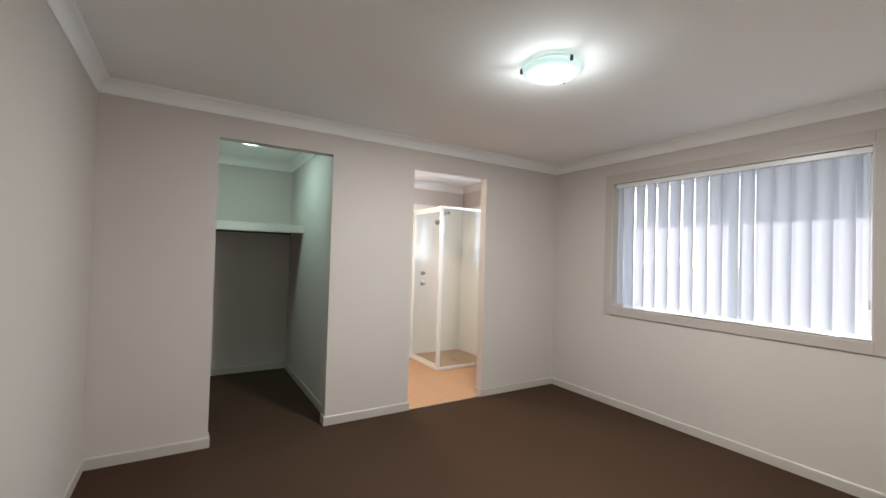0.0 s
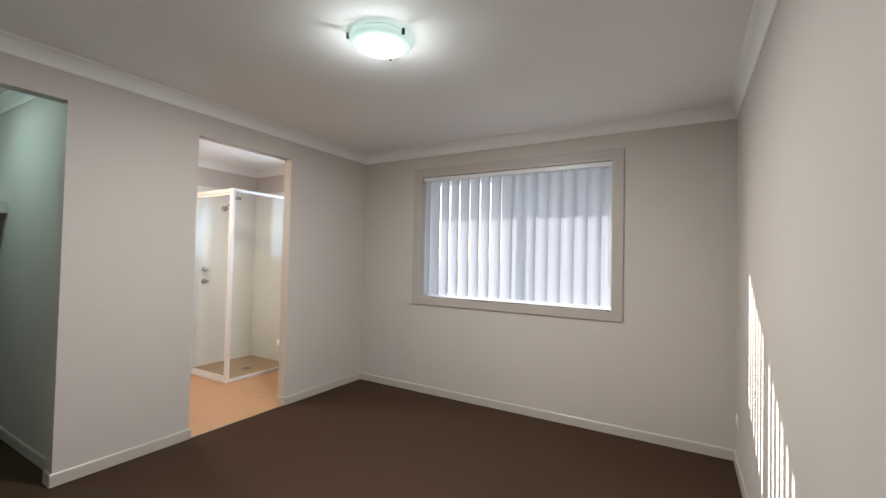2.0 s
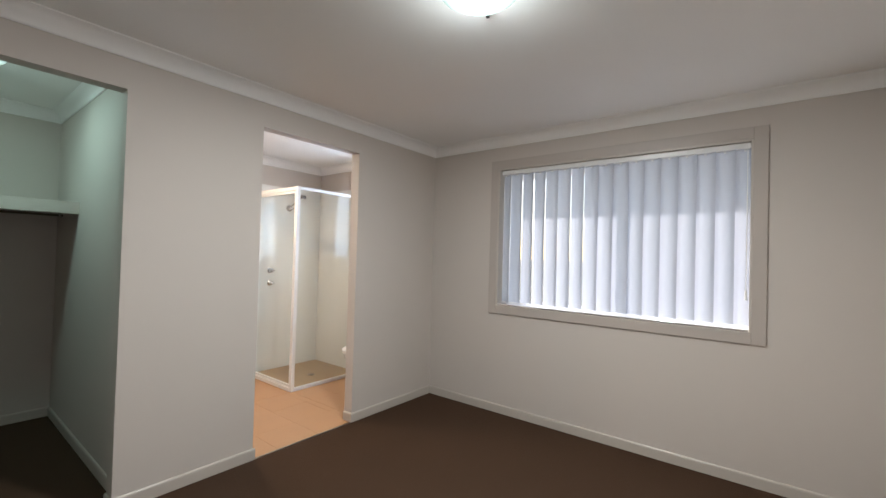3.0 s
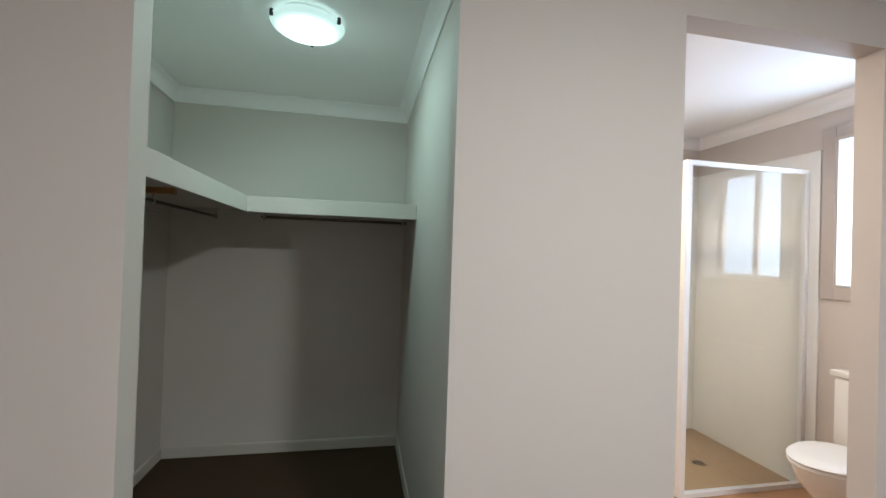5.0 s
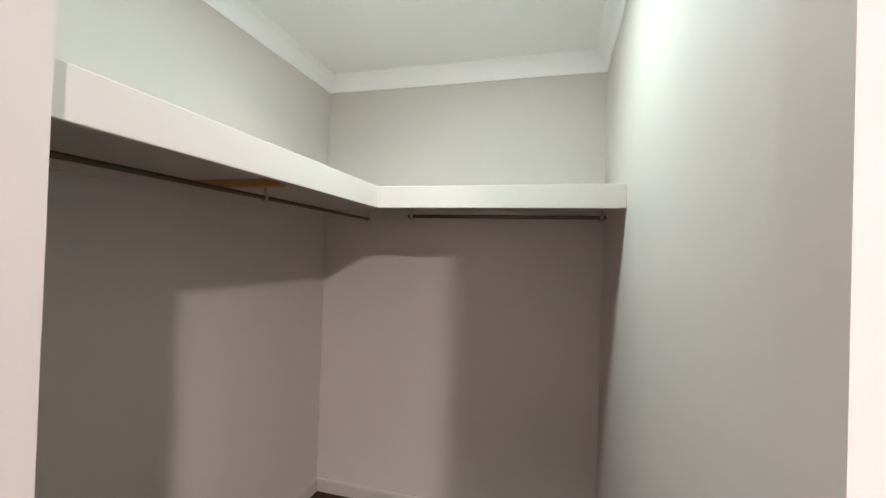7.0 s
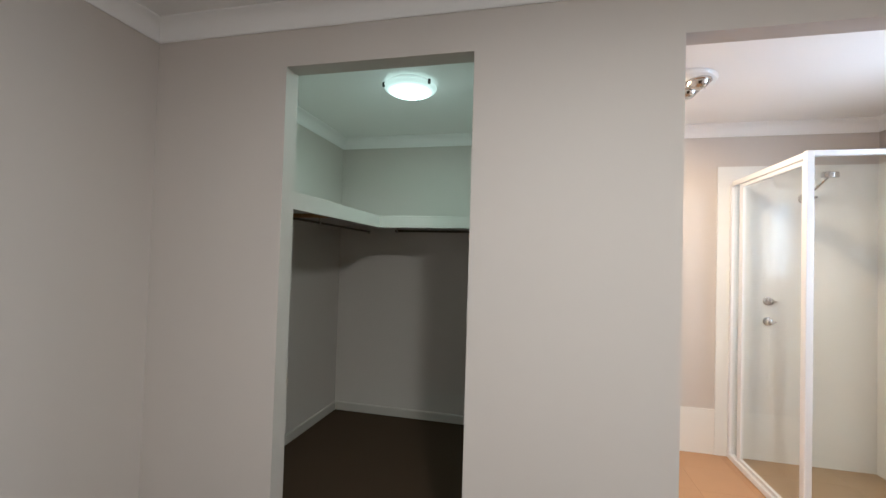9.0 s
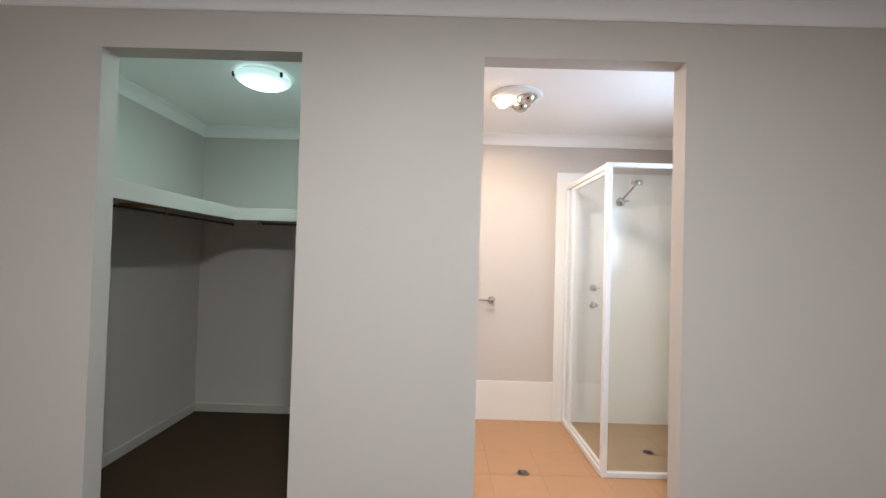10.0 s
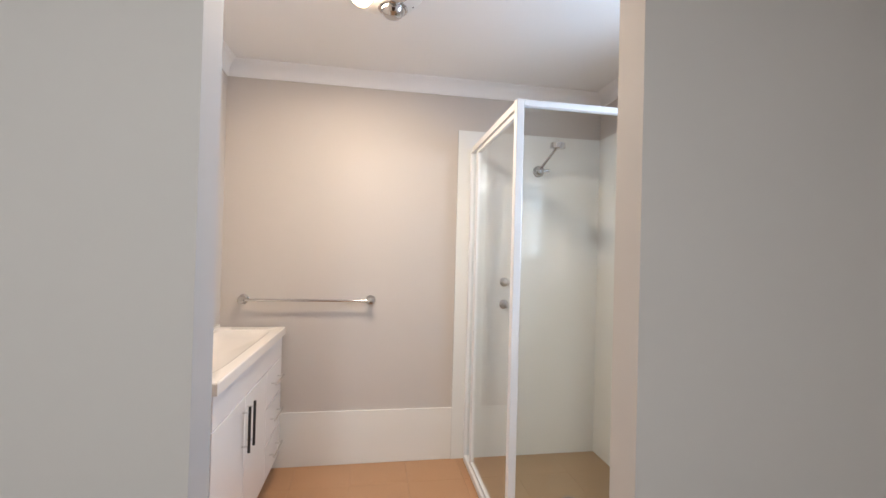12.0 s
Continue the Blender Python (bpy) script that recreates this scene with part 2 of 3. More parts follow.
def cornice_run(a, b, inward):
    """A cove cornice along a wall from a to b; inward points into the room."""
    a, b, n = Vector((*a, 0)), Vector((*b, 0)), Vector((*inward, 0))
    prof = [(0, H), (0.062, H), (0.062, H - 0.006), (0.056, H - 0.009)]
    prof += [(0.056 - 0.046 * math.sin(k * math.pi / 16), H - 0.012 - 0.066 * (1 - math.cos(k * math.pi / 16))) for k in range(1, 9)]
    prof += [(0.010, H - 0.084), (0.006, H - 0.09), (0, H - 0.09)]
    return loft([[p + n * o + Vector((0, 0, z - 0.0)) for o, z in prof] for p in (a, b)])


for a, b, n in (((0, 0), (XW, 0), (0, -1)), ((0, YB), (0, 0), (1, 0)), ((XW, YB), (XW, 0), (-1, 0)), ((0, YB), (XW, YB), (0, 1)),
                ((0, YD), (PX0, YD), (0, -1)), ((0, T), (0, YD), (1, 0)), ((PX0, T), (PX0, YD), (-1, 0)), ((0, T), (PX0, T), (0, 1)),
                ((PX1, YD), (XW, YD), (0, -1)), ((PX1, T), (PX1, YD), (1, 0)), ((XW, T), (XW, YD), (-1, 0)), ((PX1, T), (XW, T), (0, 1))):
    structure("cornice", cornice_run(a, b, n), CEIL, "white plaster cove cornice under the ceiling", "cornice", True)


def skirting(a, b, n, h=0.072, t=0.012):
    a, b, n = Vector((*a, 0)), Vector((*b, 0)), Vector((*n, 0))
    prof = [(0, 0), (t, 0), (t, h - 0.012), (t - 0.002, h - 0.005), (t - 0.006, h), (0, h)]
    bm = loft([[p + n * o + Vector((0, 0, z)) for o, z in prof] for p in (a, b)])
    structure("baseboard", bm, TRIM, "pale enamelled timber skirting board", "skirting")


K = 0.012
for a, b, n in (((0, 0), (AX0 + K, 0), (0, -1)), ((AX1 - K, 0), (BX0 + K, 0), (0, -1)), ((BX1 - K, 0), (XW, 0), (0, -1)),
                ((0, YB), (0, -K), (1, 0)), ((XW, YB + K), (XW, -K), (-1, 0)), ((DX1, YB), (XW, YB), (0, 1)),
                ((AX0, 0), (AX0, T), (1, 0)), ((AX1, 0), (AX1, T), (-1, 0)), ((BX0, 0), (BX0, T), (1, 0)), ((BX1, 0), (BX1, T), (-1, 0)),
                ((0, YD), (PX0, YD), (0, -1)), ((0, T), (0, YD - K), (1, 0)), ((PX0, T), (PX0, YD - K), (-1, 0)), ((0, T), (AX0, T), (0, 1))):
    skirting(a, b, n)

structure("entry_door_trim", boxes((DX0 - 0.07, DX0, YB, YB + 0.016, 0, 2.15), (DX1, DX1 + 0.07, YB, YB + 0.016, 0, 2.15),
                                   (DX0, DX1, YB, YB + 0.016, 2.08, 2.15), bevel=0.003), TRIM, "pale enamelled timber door architrave", "trim")

# outside
structure("ground", boxes((-400, 400, -400, 400, -0.35, -0.15)), GRASS, "pale dry ground outside the house", "ground")
structure("eave", boxes((XO, 5.05, -6.2, 3.2, 2.42, 2.46), (5.03, 5.06, -6.2, 3.2, 2.245, 2.5)), SOFFIT, "painted eave with fascia board", "eave")


# ---- windows ----
def window(name, y0, y1, z0, z1, label, mullions):
    w = tagged(thing(name, label, "window"), kind="structure")
    f = 0.075
    part("architrave", boxes((XW - 0.016, XW, y0 - f, y0, z0 - f, z1 + f), (XW - 0.016, XW, y1, y1 + f, z0 - f, z1 + f),
                             (XW - 0.016, XW, y0, y1, z0 - f, z0), (XW - 0.016, XW, y0, y1, z1, z1 + f), bevel=0.003), ARCHITRAVE, w,
         "greige flat timber architrave")
    part("reveal", boxes((XW - 0.012, XO - 0.09, y0, y0 + 0.012, z0, z1), (XW - 0.012, XO - 0.09, y1 - 0.012, y1, z0, z1),
                         (XW - 0.012, XO - 0.09, y0 + 0.012, y1 - 0.012, z1 - 0.012, z1)), TRIM, w, "pale painted reveal lining")
    part("sill", boxes((XW - 0.014, XO - 0.09, y0 + 0.012, y1 - 0.012, z0, z0 + 0.014), bevel=0.002), ALU, w, "glossy pale sill")
    g, xa, xb = 0.04, XO - 0.088, XO - 0.04
    part("window_frame", boxes((xa, xb, y0, y0 + g, z0, z1), (xa, xb, y1 - g, y1, z0, z1), (xa, xb, y0 + g, y1 - g, z0, z0 + g),
                               (xa, xb, y0 + g, y1 - g, z1 - g, z1)), WHITE_METAL, w, "white aluminium frame")
    ends = [y0 + g] + [m for c in mullions for m in (c - 0.02, c + 0.02)] + [y1 - g]
    for c in mullions:
        part("mullion", boxes((xa, xb, c - 0.02, c + 0.02, z0 + g, z1 - g)), WHITE_METAL, w)
    for a, b in zip(ends[::2], ends[1::2]):
        pane = part("pane", boxes((xa + 0.02, xa + 0.025, a, b, z0 + g, z1 - g)), PANE, w)
        pane.visible_shadow = False
    return w


window("window_1", WY0, WY1, WZ0, WZ1, "wide bedroom window with white aluminium frame", [(WY0 + WY1) / 2])
window("window_2", VY0, VY1, VZ0, VZ1, "small bathroom window with white aluminium frame", [(VY0 + VY1) / 2])


# ---- vertical blind ----
def vertical_blind():
    x = XW + 0.045
    b = thing("vertical_blind", "pale grey fabric vertical blind, slats half turned", "blind", (x, (WY0 + WY1) / 2, WZ0))
    dx = -Vector(b.location)

    def shift(bm):
        bmesh.ops.translate(bm, verts=bm.verts, vec=dx)
        return bm
    part("headrail", shift(boxes((x - 0.022, x + 0.022, WY0 + 0.015, WY1 - 0.015, WZ1 - 0.05, WZ1 - 0.013), bevel=0.004)), WHITE_METAL, b,
         "white aluminium headrail")
    n, width, turn = 17, 0.130, radians(19.5)
    step = (WY1 - WY0 - 0.09) / (n - 1)
    for k in range(n):
        y = WY0 + 0.045 + k * step
        t = turn + random.uniform(-0.1, 0.07)
        bm = bmesh.new()
        cols = []
        for i in range(7):
            u = (i / 6 - 0.5) * width
            bow = -0.019 * (1 - (i / 3 - 1) ** 2)
            px, py = u * math.sin(t) - bow * math.cos(t), u * math.cos(t) + bow * math.sin(t)
            py = max(min(y + py, WY1 - 0.014), WY0 + 0.014)
            cols.append([bm.verts.new((x + px, py, z)) for z in (WZ0 + 0.03, WZ0 + 0.4, WZ0 + 0.8, WZ1 - 0.046)])
        for c, d in zip(cols, cols[1:]):
            for j in range(3):
                bm.faces.new((c[j], d[j], d[j + 1], c[j + 1]))
        part("slat", shift(bm), SLAT, b, smooth=True)
        part("hanger", shift(boxes((x - 0.004, x + 0.004, y - 0.006, y + 0.006, WZ1 - 0.062, WZ1 - 0.048))), PLASTIC, b)
    bm = bmesh.new()
    add_rod(bm, (x - 0.03, WY0 + 0.03, WZ1 - 0.05), (x - 0.03, WY0 + 0.03, 1.2), 0.0025, n=8)
    add_rod(bm, (x - 0.03, WY0 + 0.03, 1.2), (x - 0.03, WY0 + 0.03, 1.14), 0.007, n=10)
    part("cord", shift(bm), PLASTIC, b, "white pull cord with weight")


vertical_blind()


# ---- ceiling lights ----
def oyster_light(label, x, y, turn):
    o = thing("ceiling_light", label, "ceiling light", (x, y, H), "round oyster lights")
    part("backplate", lathe([(0.0, 0), (0.13, 0), (0.13, -0.025), (0.0, -0.025)]), WHITE_METAL, o, "white metal base")
    part("glass_rim", lathe([(0.10, -0.028), (0.158, -0.024), (0.161, -0.028), (0.155, -0.038), (0.136, -0.051), (0.108, -0.062), (0.10, -0.0645)], n=48),
         OYSTER_GLASS, o, "frosted pale green glass rim", True).visible_shadow = False
    part("glass_bowl", lathe([(0.10, -0.0645), (0.085, -0.0685), (0.06, -0.073), (0.03, -0.076), (0.0, -0.077)], n=48), OYSTER_GLASS, o,
         "lit frosted glass bowl", True).visible_shadow = False
    for a in (turn, turn + 120, turn + 240):
        c, s = math.cos(radians(a)), math.sin(radians(a))
        part("clip", lathe([(0.0, -0.018), (0.008, -0.018), (0.009, -0.03), (0.008, -0.044), (0.0, -0.046)],
                           Matrix.Translation((0.162 * c, 0.162 * s, 0)), 12), DARK, o, "small dark metal clip", True)
    return o


oyster_light("lit round frosted glass oyster light on bedroom ceiling", 2.165, -1.735, 20)
oyster_light("lit round frosted glass oyster light on wardrobe ceiling", 0.975, 0.81, 90)


def heat_lamp_unit():
    o = thing("heat_lamp_unit", "white round bathroom heater with two chrome heat lamps and lit bulb", "ceiling heater", (2.545, 1.02, H))
    part("housing", lathe([(0.0, 0), (0.165, 0), (0.168, -0.008), (0.160, -0.022), (0.13, -0.034), (0.0, -0.038)], n=48), PLASTIC, o,
         "white plastic housing", True)
    for x, y in ((0.055, -0.068), (0.04, 0.072)):
        m = Matrix.Translation((x, y, -0.03))
        ring = part("lamp_ring", lathe([(0.05, 0), (0.064, 0), (0.066, -0.010), (0.060, -0.014), (0.05, -0.012)], m), CHROME, o, "chrome ring", True)
        part("heat_globe", lathe([(0.056, 0.0), (0.054, -0.016), (0.046, -0.031), (0.034, -0.042), (0.018, -0.049), (0.006, -0.051), (0.0, -0.051)], m),
             CHROME, ring, "mirrored heat globe", True)
    m = Matrix.Translation((-0.092, -0.01, -0.03))
    part("bulb_ring", lathe([(0.036, 0.002), (0.052, 0), (0.05, -0.01), (0.038, -0.012)], m), PLASTIC, o, "white bulb surround", True)
    part("bulb", lathe([(0.034, 0), (0.040, -0.016), (0.039, -0.032), (0.028, -0.048), (0.012, -0.056), (0.0, -0.057)], m), WARM_BULB, o,
         "glowing warm bulb", True).visible_shadow = False
    # small dark plug, its colour standing for the shade in a switch hole
    part("hole_shade", lathe([(0.0, -0.002), (0.006, -0.002), (0.006, -0.008), (0.0, -0.008)], Matrix.Translation((0.125, 0.05, -0.024)), 10), DARK, o)


heat_lamp_unit()

# ---- wardrobe ----
SZ0, SZ1 = 1.588, 1.672


def wardrobe_shelf():
    o = thing("wardrobe_shelf", "cream painted L-shaped shelf with deep front edge", "shelf")
    part("shelf_board", boxes((0.001, 0.634, T + 0.002, YD - 0.001, SZ1 - 0.018, SZ1 - 0.002), (0.635, PX0 - 0.001, 1.209, YD - 0.001, SZ1 - 0.018, SZ1 - 0.002)),
         WALL, o, "cream board top")
    part("front_edge", boxes((0.634, 0.652, T + 0.002, 1.191, SZ0, SZ1), bevel=0.002), WALL, o)
    part("front_edge", boxes((0.635, PX0 - 0.001, 1.191, 1.209, SZ0, SZ1), bevel=0.002), WALL, o)
    part("wall_cleat", boxes((0.0, 0.018, T, YD, SZ1 - 0.06, SZ1 - 0.018)), WALL, o)
    part("wall_cleat", boxes((0.018, PX0, YD - 0.018, YD, SZ1 - 0.06, SZ1 - 0.018)), WALL, o)
    part("bracket", boxes((0.06, 0.42, 0.900, 0.935, SZ1 - 0.044, SZ1 - 0.018), bevel=0.002), WOOD, o, "brown timber rail support")


wardrobe_shelf()


def hanging_rail(a, b, hooks):
    """A chrome rail under the shelf between two end brackets."""
    o = thing("hanging_rail", "thin steel hanging rail hung below the wardrobe shelf", "clothes rail", group="wardrobe rails")
    part("rod", add_rod(bmesh.new(), a, b, 0.0085), ROD, o, smooth=True)
    a, b = Vector(a), Vector(b)
    for f in hooks:
        p = a.lerp(b, f)
        bm = bmesh.new()
        add_rod(bm, p + Vector((0, 0, -0.014)), (p.x, p.y, SZ1 - 0.02), 0.0045, n=10)
        add_rod(bm, (p.x, p.y, SZ1 - 0.024), (p.x, p.y, SZ1 - 0.018), 0.016, n=14)
        add_rod(bm, p + Vector((0, 0, -0.016)), p + Vector((0, 0, 0.012)), 0.0115, n=12)
        part("hook", bm, BRIGHT, o, "chrome drop bracket", True)


hanging_rail((0.306, T + 0.02, 1.598), (0.306, 1.835, 1.598), (0.05, 0.5, 0.995))
hanging_rail((0.645, 1.55, 1.590), (1.525, 1.55, 1.590), (0.02, 0.98))

# ---- bathroom ----
structure("bathroom_floor", boxes((PX1, XW, 0.0, YD, -0.1, -0.006), (BX0, BX1, -0.002, 0.0, -0.1, -0.006)), GROUT, "grouted bathroom floor bed", "floor")
structure("wall_lining", boxes((3.05, XW, YD - 0.012, YD, 0, 2.125), (XW - 0.012, XW, 0.925, YD - 0.012, 0, 2.125)), LINING,
          "glossy white shower wall lining", "wall lining")
structure("wall_skirt", boxes((PX1, 3.05, YD - 0.010, YD, 0, 0.33), bevel=0.002), SKIRT, "white glazed tiled skirting in bathroom", "skirting")
structure("threshold", boxes((BX0, BX1, -0.012, 0.003, -0.01, 0.004)), STEEL, "thin metal strip between carpet and tiles", "trim")


def shower_screen():
    px, py, top = 3.15, 1.0, 2.012
    s = 0.018
    xe, ye = XW - 0.012, YD - 0.012
    o = thing("shower_screen", "white framed corner shower screen with clear glass", "shower screen")
    part("corner_post", boxes((px - s, px + s, py - s, py + s, 0.0, top), bevel=0.004), WHITE_METAL, o, "white corner post")
    part("wall_post", boxes((xe - 0.028, xe, py - 0.014, py + 0.014, 0.0, top), bevel=0.003), WHITE_METAL, o)
    part("wall_post", boxes((px - 0.018, px + 0.018, ye - 0.03, ye, 0.0, top - 0.03), bevel=0.003), WHITE_METAL, o)
    part("bottom_rail", boxes((px + s, xe - 0.028, py - 0.016, py + 0.016, 0.0, 0.032), bevel=0.003), WHITE_METAL, o)
    part("bottom_rail", boxes((px - 0.022, px + 0.018, py + s, ye - 0.03, 0.0, 0.036), bevel=0.004), WHITE_METAL, o)
    part("top_rail", boxes((px + s, xe - 0.028, py - 0.014, py + 0.014, top - 0.028, top), bevel=0.003), WHITE_METAL, o)
    part("top_rail", boxes((px - 0.018, px + 0.014, py + s, ye - 0.03, top - 0.04, top - 0.004), bevel=0.003), WHITE_METAL, o)
    g = part("fixed_glass", boxes((px + s, xe - 0.028, py - 0.003, py + 0.003, 0.032, top - 0.028)), GLASS, o, "clear fixed glass panel")
    g.visible_shadow = False
    door = part("door", boxes((px - 0.010, px + 0.010, 1.70, 1.722, 0.04, top - 0.045), (px - 0.010, px + 0.010, py + s + 0.004, py + s + 0.02, 0.04, top - 0.045),
                              (px - 0.010, px + 0.010, py + s + 0.02, 1.70, 0.04, 0.062), (px - 0.010, px + 0.010, py + s + 0.02, 1.70, top - 0.067, top - 0.045)),
                WHITE_METAL, o, "white framed pivot door")
    d = part("door_glass", boxes((px - 0.003, px + 0.003, py + s + 0.02, 1.70, 0.062, top - 0.067)), GLASS, door, "clear glass")
    d.visible_shadow = False
    d2 = part("side_glass", boxes((px - 0.003, px + 0.003, 1.726, ye - 0.03, 0.036, top - 0.04)), GLASS, o, "narrow clear glass panel")
    d2.visible_shadow = False
    part("side_stile", boxes((px - 0.012, px + 0.012, 1.7225, 1.742, 0.036, top - 0.04)), WHITE_METAL, o)


shower_screen()


def tap(z):
    y = YD - 0.012
    o = thing("shower_tap", "small round chrome shower tap on white lining", "tap", (3.38, y, z), "shower taps")
    r = pose(0, 0, 0, 90)
    part("flange", lathe([(0.0, 0), (0.031, 0), (0.031, 0.004), (0.024, 0.009), (0.0, 0.010)], r), CHROME, o, smooth=True)
    part("knob", lathe([(0.011, 0.009), (0.011, 0.022), (0.02, 0.026), (0.023, 0.034), (0.022, 0.048), (0.016, 0.053), (0.0, 0.054)], r, 14), CHROME, o, smooth=True)
    part("lever", add_rod(bmesh.new(), (0.012, -0.045, 0), (0.036, -0.048, 0), 0.006, 0.005, 10), CHROME, o, smooth=True)


tap(1.144)
tap(0.998)


def shower_rose():
    y = YD - 0.012
    a, b = Vector((3.598, y, 1.885)), Vector((3.652, 1.70, 2.015))
    o = thing("wall_shower", "chrome shower rose on a slanted arm", "shower head", a)
    part("flange", lathe([(0.0, 0), (0.038, 0), (0.038, 0.006), (0.034, 0.010), (0.033, 0.026), (0.026, 0.038), (0.012, 0.045), (0.0, 0.046)], pose(0, 0, 0, 90)), CHROME, o, smooth=True)
    part("swivel", add_rod(bmesh.new(), (0.0, -0.03, 0.0), (0.062, -0.036, 0.006), 0.011, 0.008, 14), CHROME, o, smooth=True)
    v = b - a
    part("arm", add_rod(bmesh.new(), (0, 0, 0), v, 0.0085, n=12), CHROME, o, smooth=True)
    m = Matrix.Translation(v) @ pose(0, 0, 0, 8)
    part("rose", lathe([(0.0, 0.026), (0.040, 0.024), (0.046, 0.018), (0.048, -0.01), (0.044, -0.015), (0.0, -0.016)], m), CHROME, o, smooth=True)


shower_rose()


def towel_rail():
    z, y, x0, x1 = 1.018, YD - 0.055, 1.765, 2.515
    o = thing("towel_rail", "single chrome towel rail fixed to bathroom wall", "towel rail", (x0, YD, z))
    part("rod", add_rod(bmesh.new(), (0, -0.055, 0), (x1 - x0, -0.055, 0), 0.0075), CHROME, o, smooth=True)
    for x in (0, x1 - x0):
        part("mount", lathe([(0.0, 0), (0.03, 0), (0.03, 0.006), (0.018, 0.016), (0.013, 0.03), (0.016, 0.044), (0.023, 0.055), (0.019, 0.068), (0.0, 0.075)],
                            Matrix.Translation((x, 0, 0)) @ pose(0, 0, 0, 90)), CHROME, o, "round chrome mount", True)


towel_rail()


def vanity():
    x0, x1, y0, y1 = PX1, 2.0, 0.782, 1.85
    o = thing("vanity_cabinet", "gloss white vanity cabinet with doors and drawers", "vanity", (0, 0, 0))
    part("body", boxes((x0, x1 - 0.018, y0, y1, 0.10, 0.812), (x0, x1 - 0.06, y0 + 0.01, y1 - 0.01, 0.0, 0.10)), CABINET, o)
    part("top_panel", boxes((x1 - 0.018, x1, y0, y1, 0.685, 0.81), bevel=0.002), CABINET, o)
    for a, b, h in ((y0, 1.153, 1.118), (1.156, 1.513, 1.19)):
        d = part("door", boxes((x1 - 0.018, x1, a, b, 0.105, 0.681), bevel=0.002), CABINET, o, "gloss white door")
        # dark colour on the bar stands in for what the steel reflects
        part("handle", add_rod(bmesh.new(), (x1 + 0.03, h, 0.455), (x1 + 0.03, h, 0.65), 0.006, n=12), DARK, d, "slim steel bar handle, dark reflection put into its colour", True)
        for z in (0.48, 0.625):
            part("handle_post", add_rod(bmesh.new(), (x1, h, z), (x1 + 0.028, h, z), 0.0045, n=10), BRIGHT, d, "bright chrome post", True)
    for z0, z1 in ((0.49, 0.681), (0.298, 0.486), (0.105, 0.294)):
        d = part("drawer", boxes((x1 - 0.018, x1, 1.516, y1, z0, z1), bevel=0.002), CABINET, o, "gloss white drawer front")
        zz = z0 + 0.105
        bm = add_rod(bmesh.new(), (x1 + 0.03, 1.585, zz), (x1 + 0.03, 1.775, zz), 0.006, n=12)
        for y in (1.61, 1.75):
            add_rod(bm, (x1, y, zz), (x1 + 0.03, y, zz), 0.0045, n=10)
        part("handle", bm, BRIGHT, d, "slim chrome bar handle", True)
    t = thing("wash_basin", "cream moulded basin top on the vanity", "basin", (0, 0, 0))
    cx, cy = (x0 + x1) / 2, (y0 + y1) / 2

    def ring(rx, ry, z, square):
        pts = []
        for k in range(48):
            a = math.tau * k / 48
            c, s = math.cos(a), math.sin(a)
            e = 1 / max(abs(c), abs(s)) if square else (c ** 8 + s ** 8) ** -0.125
            pts.append((cx + rx * c * e, cy + ry * s * e, z))
        return pts
    hx, hy = (x1 + 0.015 - x0) / 2, (y1 + 0.015 - y0) / 2
    cx = x0 + hx
    part("slab", loft([ring(hx, hy, 0.812, True), ring(hx, hy, 0.852, True), ring(hx - 0.004, hy - 0.004, 0.857, True), ring(0.142, 0.452, 0.857, False), ring(0.136, 0.445, 0.851, False),
                       ring(0.105, 0.34, 0.833, False), ring(0.03, 0.05, 0.826, False)]), STONE, t, smooth=True)
    part("upstand", boxes((x0, x0 + 0.012, y0 - 0.01, y1 + 0.01, 0.857, 0.872)), STONE, t)


vanity()


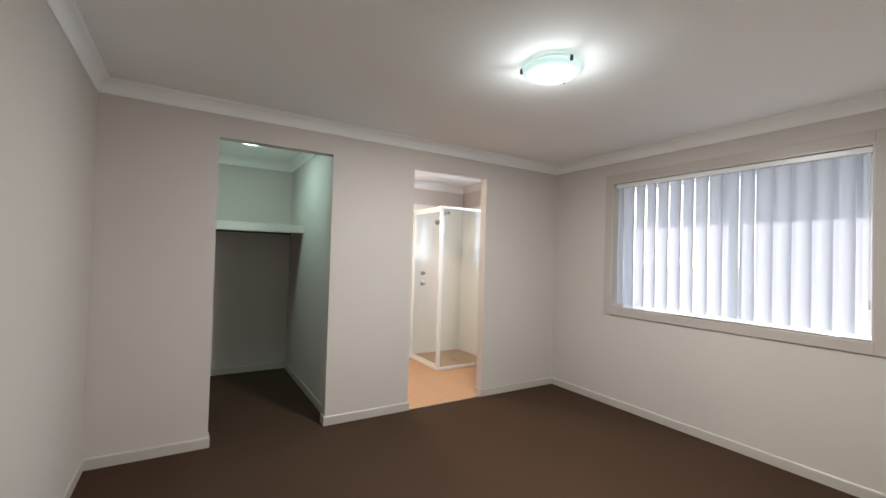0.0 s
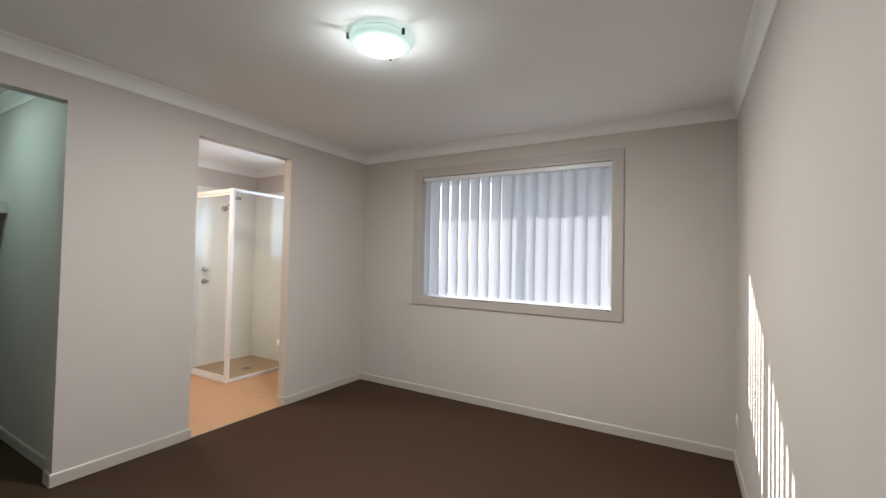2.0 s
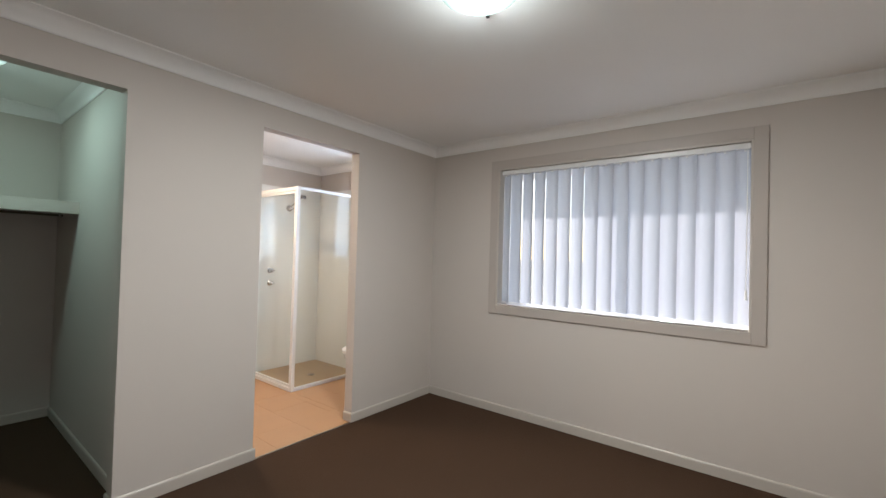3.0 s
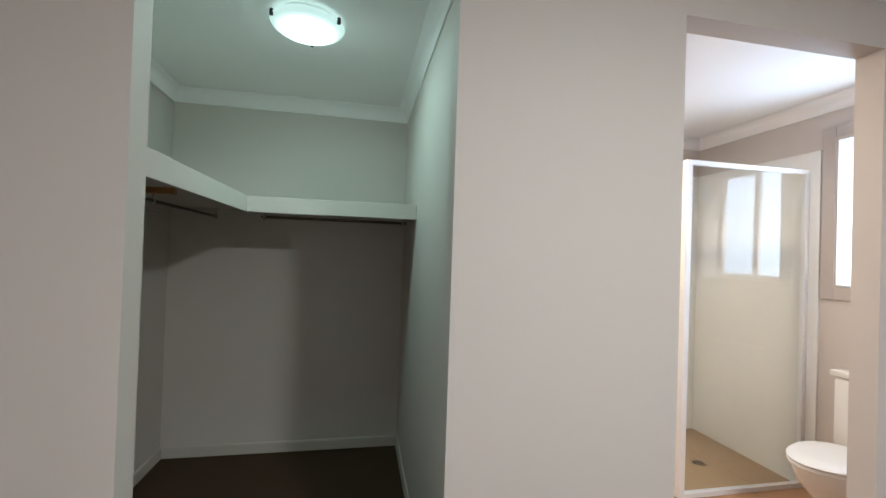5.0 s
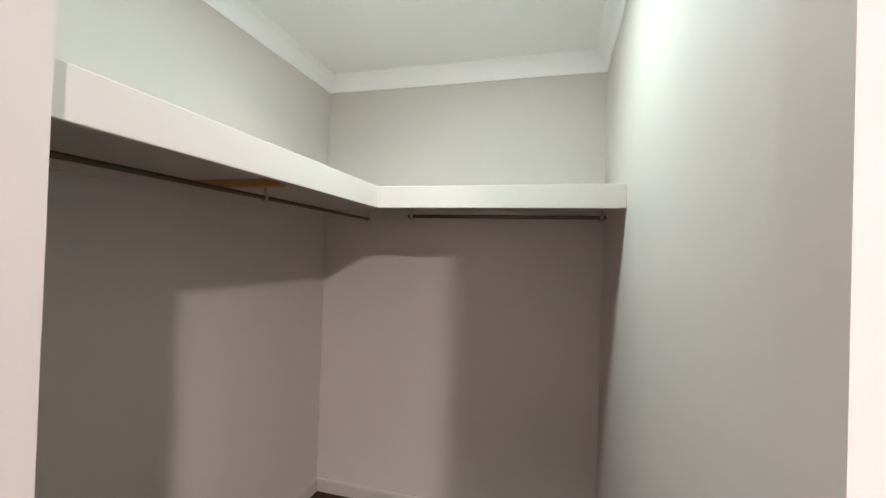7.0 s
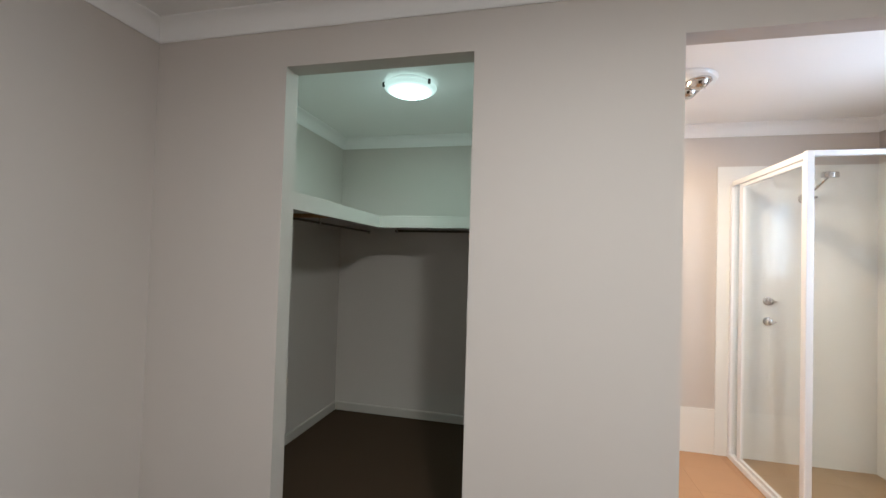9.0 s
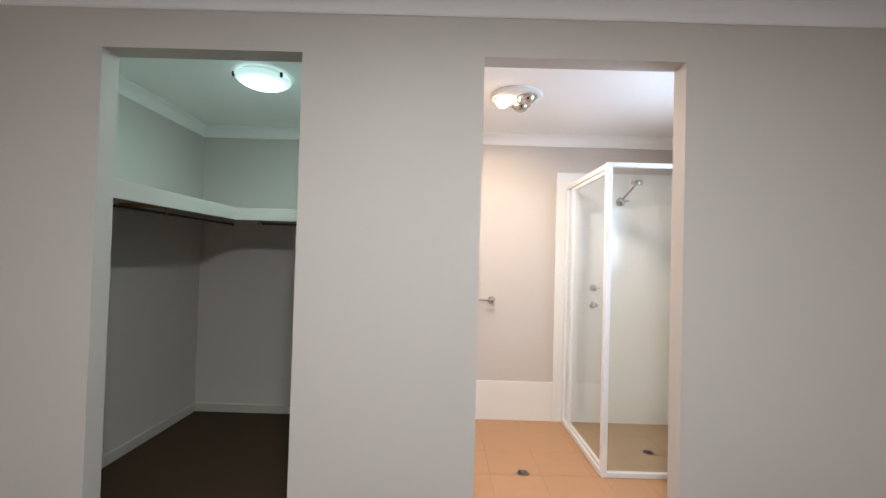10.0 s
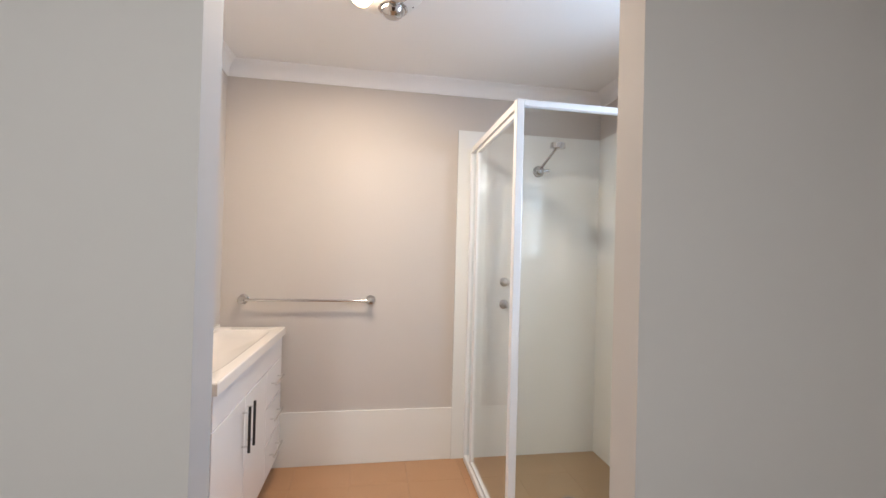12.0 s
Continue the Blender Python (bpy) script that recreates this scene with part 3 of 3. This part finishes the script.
def toilet():
    cx, cy = 3.40, 0.53
    o = thing("toilet", "white porcelain toilet with closed lid", "toilet", (3.6, cy, 0))
    dx = Vector((-3.6, -cy, 0))

    def oval(x0, x1, w, z, n=32):
        pts = []
        for k in range(n):
            a = math.tau * k / n
            c, s = math.cos(a), math.sin(a)
            px = (x0 + x1) / 2 + (x1 - x0) / 2 * c
            wide = w * (1 + 0.16 * c)
            pts.append(Vector((px, cy + wide * s, z)) + dx)
        return pts
    part("bowl", loft([oval(3.53, 3.93, 0.115, 0.0), oval(3.54, 3.93, 0.105, 0.03), oval(3.56, 3.92, 0.095, 0.14), oval(3.52, 3.92, 0.11, 0.23),
                       oval(3.45, 3.92, 0.15, 0.31), oval(3.42, 3.92, 0.172, 0.37), oval(3.42, 3.92, 0.175, 0.395)]), PORCELAIN, o, "white porcelain pan", True)
    part("seat", loft([oval(3.41, 3.87, 0.178, 0.397), oval(3.405, 3.87, 0.182, 0.405), oval(3.41, 3.87, 0.178, 0.415)]), PLASTIC, o, "white seat", True)
    part("lid", loft([oval(3.408, 3.87, 0.18, 0.418), oval(3.402, 3.87, 0.184, 0.428), oval(3.42, 3.86, 0.172, 0.440), oval(3.50, 3.80, 0.11, 0.447)]), PLASTIC, o, "white closed lid", True)
    bm = boxes((3.87, XW - 0.002, cy - 0.19, cy + 0.19, 0.40, 0.79), bevel=0.03)
    bmesh.ops.translate(bm, verts=bm.verts, vec=dx)
    tank = part("cistern", bm, PORCELAIN, o, "white cistern", True)
    bm = boxes((3.86, XW - 0.001, cy - 0.2, cy + 0.2, 0.79, 0.825), bevel=0.01)
    bmesh.ops.translate(bm, verts=bm.verts, vec=dx)
    part("cistern_lid", bm, PORCELAIN, tank, smooth=True)
    part("flush_button", lathe([(0.0, 0), (0.026, 0), (0.026, 0.006), (0.0, 0.008)], Matrix.Translation(Vector((3.95, cy, 0.825)) + dx)), CHROME, tank, smooth=True)


toilet()


def floor_drain(x, y, z):
    o = thing("floor_drain", "round steel floor drain grate set in tiles", "drain", (x, y, z), "floor drains")
    part("rim", lathe([(0.032, 0), (0.043, 0), (0.043, 0.003), (0.034, 0.0035), (0.032, 0.002)]), STEEL, o, smooth=True)
    # flat dark disc in place of the shaded hollow under the grate
    part("well_shade", lathe([(0.0, 0.0002), (0.033, 0.0002), (0.033, 0.0008), (0.0, 0.0008)]), DARK, o)
    for k in range(-2, 3):
        w = math.sqrt(0.032 ** 2 - (k * 0.011) ** 2)
        part("bar", boxes((-w, w, k * 0.011 - 0.0025, k * 0.011 + 0.0025, 0.0008, 0.0028)), ROD, o)


floor_drain(2.643, 1.017, 0.0005)
floor_drain(3.615, 1.355, 0.0005)


def power_outlet():
    o = thing("power_outlet", "white double power point on bedroom wall", "power outlet", (3.9, YB, 0.31))
    part("plate", boxes((-0.058, 0.058, 0, 0.009, -0.036, 0.036), bevel=0.003), PLASTIC, o)
    for x in (-0.03, 0.03):
        part("switch", boxes((x - 0.007, x + 0.007, 0.009, 0.012, 0.012, 0.026), bevel=0.001), PLASTIC, o)
        # no holes are cut: thin dark strips give the shade inside the slots
        for a in (-0.007, 0.007):
            part("slot", boxes((x + a - 0.0015, x + a + 0.0015, 0.009, 0.0095, -0.018, -0.008)), DARK, o)


power_outlet()


# ---- bathroom floor tiles ----
def tiles():
    size, gap, ox, oy = 0.328, 0.0012, 2.1, 0.0
    floor = bpy.data.objects["bathroom_floor"]
    cache = {}
    nx0, nx1 = math.floor((PX1 - ox) / size), math.ceil((XW - ox) / size)
    for i in range(nx0, nx1):
        for j in range(0, 6):
            x0, x1 = max(ox + i * size, PX1), min(ox + (i + 1) * size, XW)
            y0, y1 = max(oy + j * size, 0.0), min(oy + (j + 1) * size, YD)
            pieces = []
            # cut at the shower screen, where the tone changes
            xs = [x0, 3.15, x1] if x0 < 3.15 < x1 else [x0, x1]
            ys = [y0, 1.0, y1] if y0 < 1.0 < y1 else [y0, y1]
            for a, b in zip(xs, xs[1:]):
                for c, d in zip(ys, ys[1:]):
                    if d <= T and (b <= BX0 or a >= BX1):
                        continue
                    pieces.append((a, b, c, d))
            for a, b, c, d in pieces:
                w, h = round(b - a - gap, 4), round(d - c - gap, 4)
                if w < 0.01 or h < 0.01:
                    continue
                wet = a >= 3.149 and c >= 0.999
                key = (w, h, wet)
                if key not in cache:
                    cache[key] = mesh_of("tile", boxes((-w / 2, w / 2, -h / 2, h / 2, -0.006, 0), bevel=0.0003), SHOWER_TILE if wet else TILE)
                ob = new("tile", cache[key])
                ob.location = ((a + b) / 2, (c + d) / 2, random.uniform(-0.0004, 0.0002))
                ob.parent = floor


tiles()
